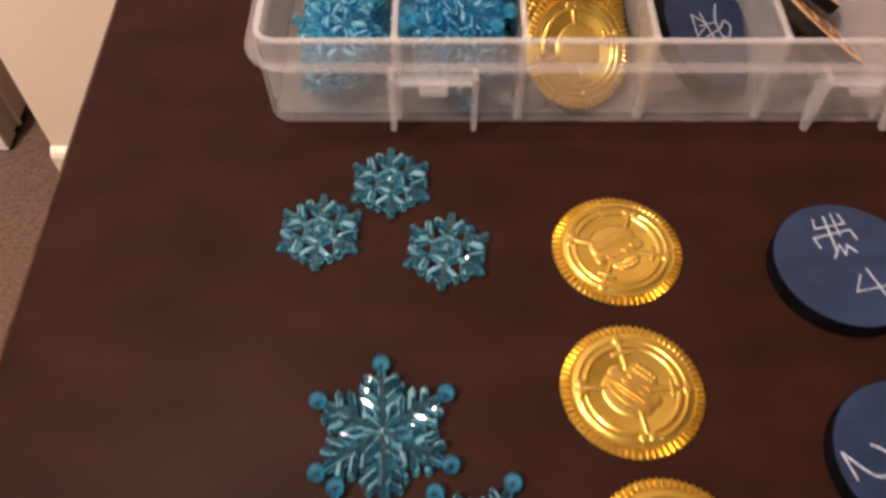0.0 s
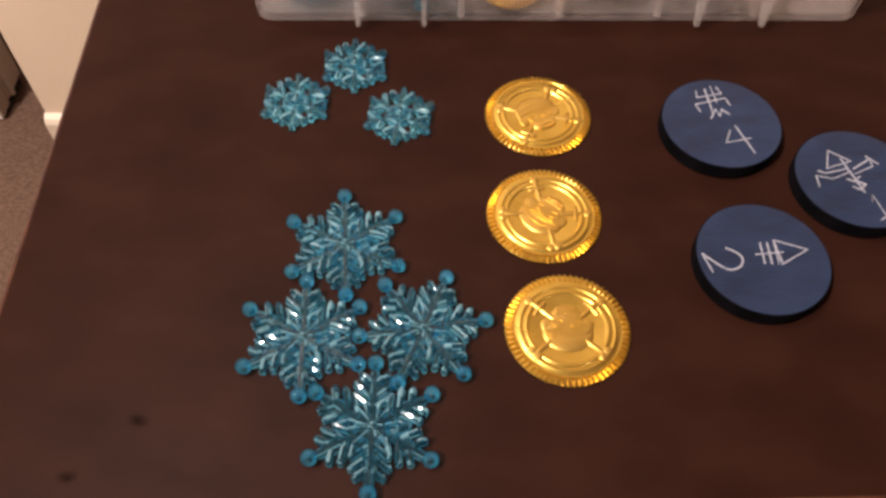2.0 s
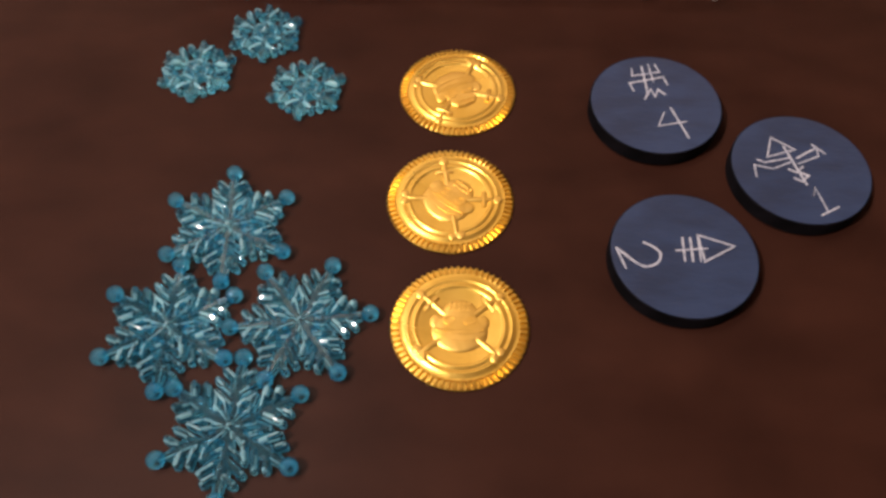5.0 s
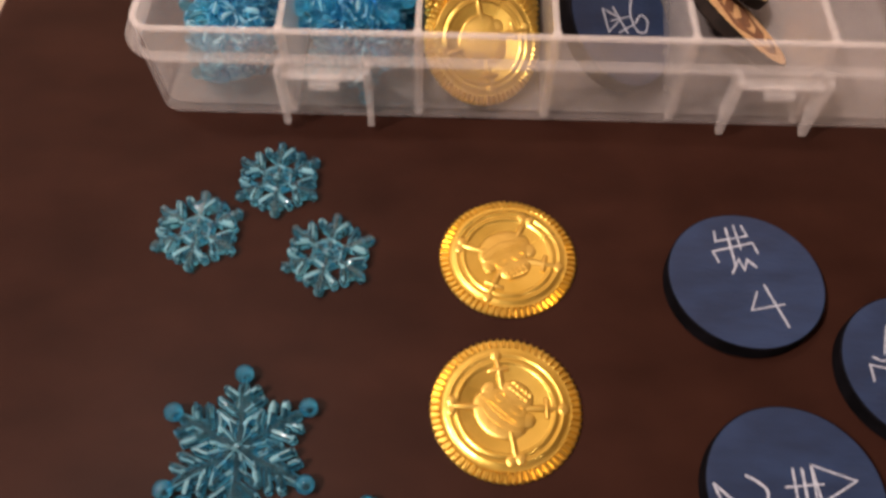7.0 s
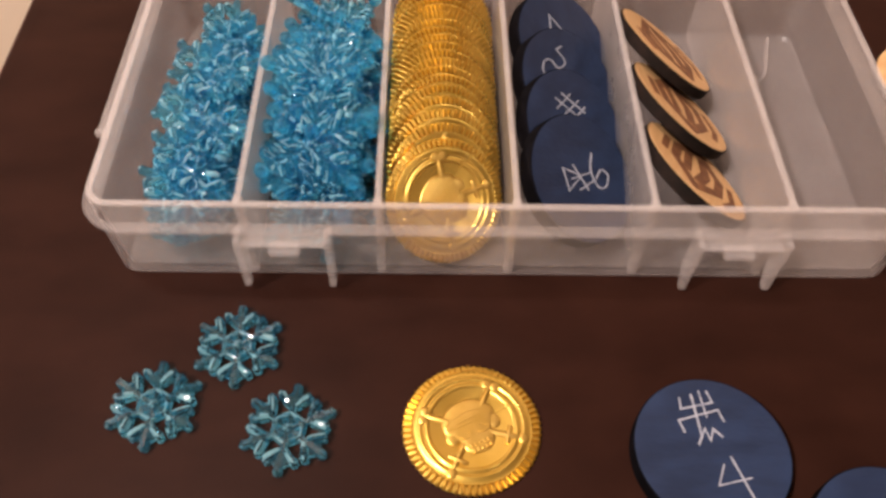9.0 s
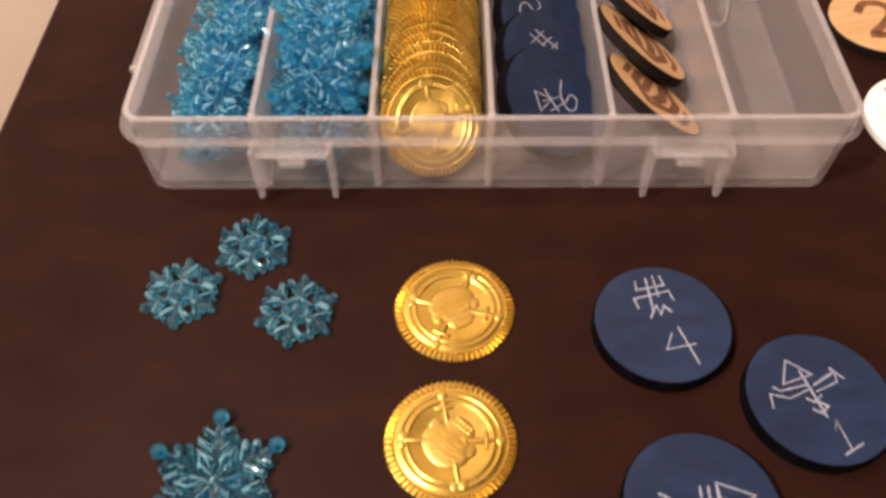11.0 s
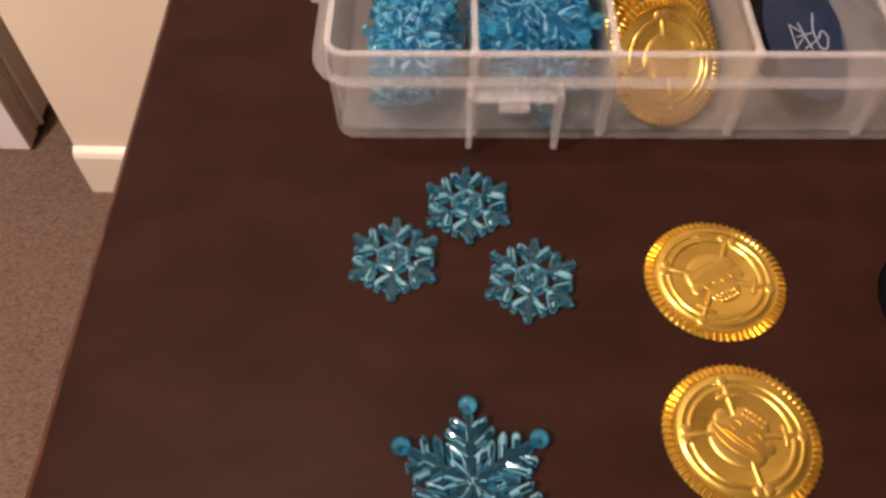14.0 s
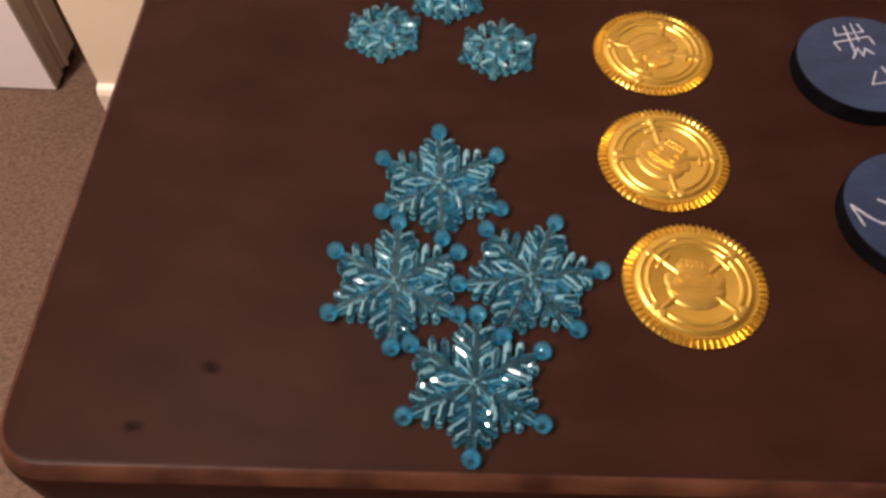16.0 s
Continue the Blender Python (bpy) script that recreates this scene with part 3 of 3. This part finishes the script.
MARKS_SIX = [[(-9, 3), (-8, -5), (-1, 0), (-9, 3)], [(-4, 4), (1, -5)], [(-6, -1), (3, 1)], [(-3, -5), (4, -2)],
             [(6, 8), (4, 2), (6, -4), (10, -4), (12, 0), (9, 2), (6, -1)]]
MARKS_HASH = [[(-5, 14), (4, 4)], [(-1, 15), (7, 6)], [(-6, 10), (3, 14)], [(-4, 7), (6, 11)], [(-1, 4), (8, 8)]]
MARKS_FIVE = [[(7, 14), (6, 8), (1, 9), (1, 13), (-2, 15), (-6, 13), (-6, 9)], [(7, 14), (10, 13)]]


def painted_disc(marks, label):
    ob = tagged(new("painted_disc"), label, "token", "blue tokens")
    bm = bmesh.new()
    lathe(bm, [(r * MM, z * MM) for r, z in ((0, 0), (18.3, 0), (18.8, 0.5), (18.8, 4.8), (18.65, 5.15), (18.45, 5.3))], 72)
    part("edge", bm, M_EDGE, ob, "black painted edge")
    bm = bmesh.new()
    lathe(bm, [(r * MM, z * MM) for r, z in ((18.45, 5.3), (17.5, 5.33), (9, 5.34), (0, 5.34))], 72)
    part("face", bm, M_BLUE, ob, "matt blue painted face")
    bm = bmesh.new()
    for k, s in enumerate(marks):
        stroke(bm, [(x * MM, (y - 0.7) * MM) for x, y in (curved(s) if len(s) > 5 else s)], (0.50 + 0.10 * math.sin(k * 2.1)) * MM, 5.36 * MM, (0.10 + 0.012 * k) * MM)
    part("drawing", bm, M_INK, ob, "white pen drawing")
    return ob


for marks, x, y, said in ((MARKS_FOUR, 0.1197, 0.0324, "dark blue painted wooden disc with a white rune and a 4"),
                          (MARKS_ONE, 0.1569, 0.0108, "dark blue painted wooden disc with a white spider and a 1"),
                          (MARKS_TWO, 0.1223, -0.0186, "dark blue painted wooden disc with a white arrow and a 2")):
    painted_disc(marks, said).matrix_world = pose(x, y, TOP + 0.0002)

# ---- storage box ----
BOX = pose(0.0725, 0.0846, TOP + 0.0004, 0, 0, 1.5)
box = tagged(new("storage_box"), "open frosted clear plastic organiser box with six compartments", "storage box")
box.matrix_world = BOX
BD = 0.1035


def ring(hx, grow, z, r=0.007):
    return rounded(hx, -grow, BD + grow, r, z)


HX = 0.1067
PITCH = 0.03475
bm = bmesh.new()
loft(bm, [ring(HX - 0.0008, 0.0, 0.0, 0.0045), ring(HX, 0.0008, 0.0015, 0.005), ring(HX + 0.0004, 0.0022, 0.0235, 0.0055), ring(HX - 0.0002, 0.0026, 0.0325, 0.0055), ring(HX - 0.0013, 0.0015, 0.0325, 0.0045),
          ring(HX - 0.0010, 0.0008, 0.0235, 0.0045), ring(HX - 0.0013, -0.0013, 0.0024, 0.004), ring(HX - 0.0022, -0.0022, 0.0014, 0.0035)])
part("tray", bm, M_PP, box)
bm = bmesh.new()
loft(bm, [ring(HX + 0.0003, 0.0022, 0.0230, 0.006), ring(HX + 0.0038, 0.0042, 0.0230, 0.0115), ring(HX + 0.0044, 0.0048, 0.0236, 0.012), ring(HX + 0.0044, 0.0048, 0.0244, 0.012), ring(HX + 0.0038, 0.0042, 0.0250, 0.0115),
          ring(HX + 0.0003, 0.0022, 0.0250, 0.006)], close=True)
part("flange", bm, M_PP, box, "thick rounded rim flange")
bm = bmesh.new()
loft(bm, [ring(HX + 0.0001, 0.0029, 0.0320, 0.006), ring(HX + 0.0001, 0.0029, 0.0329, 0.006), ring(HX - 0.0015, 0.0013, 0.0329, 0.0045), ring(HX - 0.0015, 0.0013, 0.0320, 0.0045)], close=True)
part("lip", bm, M_PP_PALE, box, "thick upper lip")
bm = bmesh.new()
block(bm, -0.00055, 0.00055, 0.0002, BD - 0.0002, 0.0016, 0.0312)
divider = part("divider", bm, M_PP, box)
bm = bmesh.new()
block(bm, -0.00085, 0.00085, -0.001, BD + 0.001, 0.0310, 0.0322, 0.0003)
top_edge = part("top_edge", bm, M_PP_PALE, divider)
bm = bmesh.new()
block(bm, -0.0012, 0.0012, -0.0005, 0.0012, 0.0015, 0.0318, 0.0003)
rib = part("rib", bm, M_PP_PALE, divider)
divider.matrix_basis = pose(-2 * PITCH, 0, 0)
for k in range(1, 5):
    d = again(divider, box, pose((k - 2) * PITCH, 0, 0))
    again(top_edge, d)
    again(rib, d)
bm = bmesh.new()
for x in (-0.01145, 0.01145):
    s = [(-0.0012, 0.0225), (-0.0065, 0.0225), (-0.0060, 0.0024), (-0.0048, 0.0018), (-0.0036, 0.0024), (-0.0012, 0.010)]
    e = [[bm.verts.new((x + u, y, z)) for y, z in s] for u in (-0.0008, 0.0008)]
    for i in range(len(s)):
        j = (i + 1) % len(s)
        bm.faces.new((e[0][i], e[0][j], e[1][j], e[1][i]))
    bm.faces.new(e[0])
    bm.faces.new(e[1])
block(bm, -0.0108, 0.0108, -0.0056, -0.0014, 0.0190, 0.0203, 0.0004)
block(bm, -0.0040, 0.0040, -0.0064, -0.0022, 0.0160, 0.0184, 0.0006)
latch = part("latch", bm, M_PP_PALE, box, "moulded latch receiver")
latch.matrix_basis = pose(-0.0592, 0, 0)
again(latch, box, pose(0.0592, 0, 0))
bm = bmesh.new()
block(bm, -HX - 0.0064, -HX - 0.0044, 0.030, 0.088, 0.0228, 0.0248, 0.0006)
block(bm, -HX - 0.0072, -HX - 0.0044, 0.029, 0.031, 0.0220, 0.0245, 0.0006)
part("side_clip", bm, M_PP_PALE, box, "moulded side clip")

# Thin hooked pale line on the floor of the last compartment.
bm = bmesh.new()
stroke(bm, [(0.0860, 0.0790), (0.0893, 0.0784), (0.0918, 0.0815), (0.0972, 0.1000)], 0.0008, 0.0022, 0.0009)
part("moulded_ridge", bm, M_PP_PALE, box)

# ---- things in the box ----
rnd = random.Random(7)


def col(k):
    """The middle of compartment k, 0 to 5."""
    return (k - 2.5) * PITCH


for k in range(33):
    layer = k // 9
    x = col(0) + rnd.uniform(-0.0030, 0.0055)
    y = 0.010 + 0.080 * ((k % 9) + rnd.uniform(0.1, 0.9)) / 9
    z = 0.0035 + 0.0055 * layer + rnd.uniform(0, 0.002)
    copy_thing(small, BOX @ pose(x, y, z, rnd.uniform(-32, 32), rnd.uniform(-28, 28), rnd.uniform(0, 60)))
for k in range(22):
    layer = k // 6
    y = 0.019 + 0.062 * ((k % 6) + rnd.uniform(0.1, 0.9)) / 6
    z = 0.0065 + 0.0062 * layer + rnd.uniform(0, 0.002)
    copy_thing(big, BOX @ pose(col(1) + rnd.uniform(-0.0005, 0.0005), y, z, rnd.uniform(-24, 24), rnd.choice((-1, 1)) * rnd.uniform(18, 30), rnd.uniform(0, 60)))
for y, z, nx, ny, spin in ((0.0138, 0.0175, 0.45, -0.62, 12), (0.0185, 0.0195, -0.46, -0.52, 40), (0.0840, 0.0180, 0.44, 0.60, 25), (0.0560, 0.0235, -0.42, -0.30, 5), (0.0350, 0.0225, 0.47, 0.22, 50)):
    copy_thing(big, BOX @ pose(col(1), y, z) @ facing((nx, ny, (1 - nx * nx - ny * ny) ** 0.5), spin))
coin_y = 0.0140
for k in range(19):
    copy_thing(coin, BOX @ pose(col(2) - 0.0003, coin_y, 0.0152) @ facing((0.33 + 0.03 * math.sin(k * 1.7), -0.62 + 0.03 * math.sin(k * 2.3), 0.71), 40 + 67 * k))
    coin_y += (0.0058, 0.0056, 0.0052, 0.0048, 0.0044)[k] if k < 5 else 0.0036
for k, (marks, spin) in enumerate(((MARKS_SIX, -42), (MARKS_HASH, -30), (MARKS_FIVE, 0), (MARKS_TWO, 60))):
    marks = [[(0.8 * x, 0.8 * y + (1.2 if k == 0 else 0)) for x, y in line] for line in marks]
    d = painted_disc(marks, "dark blue painted wooden disc with white pen marks in the box")
    d.matrix_world = BOX @ pose(col(3) + 0.0006, 0.0215 + 0.0185 * k, 0.0145) @ facing((0.53, -0.30, 0.79), spin)


def wooden_disc(label, burns):
    ob = tagged(new("wooden_disc"), label, "token", "wooden tokens")
    bm = bmesh.new()
    lathe(bm, [(r * MM, z * MM) for r, z in ((0, 0), (18.5, 0), (18.9, 0.4), (18.9, 3.3), (18.5, 3.6))], 64)
    part("edge", bm, M_CHAR, ob, "dark scorched edge")
    bm = bmesh.new()
    lathe(bm, [(r * MM, z * MM) for r, z in ((18.5, 3.6), (18.2, 3.75), (9, 3.78), (0, 3.78))], 64)
    part("face", bm, M_WOOD, ob, "pale plywood face")
    bm = bmesh.new()
    for k, (s, w) in enumerate(burns):
        stroke(bm, [(x * MM, y * MM) for x, y in (curved(s) if len(s) > 6 else s)], w * MM, 3.78 * MM, (0.08 + 0.012 * k) * MM)
    part("burnt_mark", bm, M_BURN, ob, "brown burnt drawing")
    return ob


EYE_MARK = [([(-14, 0), (-5, 8), (5, 8), (14, 0)], 3.4), ([(14, 0), (5, -8), (-5, -8), (-14, 0)], 3.4), ([(-9, 1), (0, 3), (9, 1)], 3.6), ([(-6, 12), (3, 13.5), (9, 11)], 2.2), ([(-7, -4), (6, -3.5)], 3.0), ([(-4, -12), (5, -12)], 2.4)]
for k in range(3):
    d = wooden_disc("pale wooden disc with a burnt drawing leaning in the box", EYE_MARK)
    d.matrix_world = BOX @ pose(col(4) - 0.0012, 0.0225 + 0.0255 * k, 0.0158) @ facing((0.58, 0.22, 0.785), 130 + 25 * k)

two_mark = [([(-6, 6), (-2, 10), (4, 9), (6, 4), (1, -2), (-6, -8), (7, -8)], 3.2)]
d = wooden_disc("pale wooden disc with a burnt 2 on the table", two_mark)
d.matrix_world = pose(0.2190, 0.1680, TOP + 0.0002, 0, 0, 10)

# white button
white = tagged(new("white_button"), "round white plastic button with black lettering", "game button")
bm = bmesh.new()
lathe(bm, [(r * MM, z * MM) for r, z in ((0, 0), (21.8, 0), (22.5, 0.8), (22.5, 3.2), (21.8, 4.0), (20.5, 4.15), (0, 4.15))], 72)
part("body", bm, M_WHITE, white, smooth=False)
for words, x, y, size in (("R'S", -8.0, 9.0, 4.2), ("E", -11.5, 14.5, 4.2)):
    cu = bpy.data.curves.new("lettering", "FONT")
    cu.body, cu.size, cu.extrude = words, size * MM, 0.06 * MM
    cu.materials.append(M_PRINT)
    ob = new("lettering", cu)
    ob.parent = white
    ob.matrix_basis = pose(x * MM, y * MM, 4.2 * MM, 0, 0, 186)
white.matrix_world = pose(0.2220, 0.1155, TOP + 0.0002)
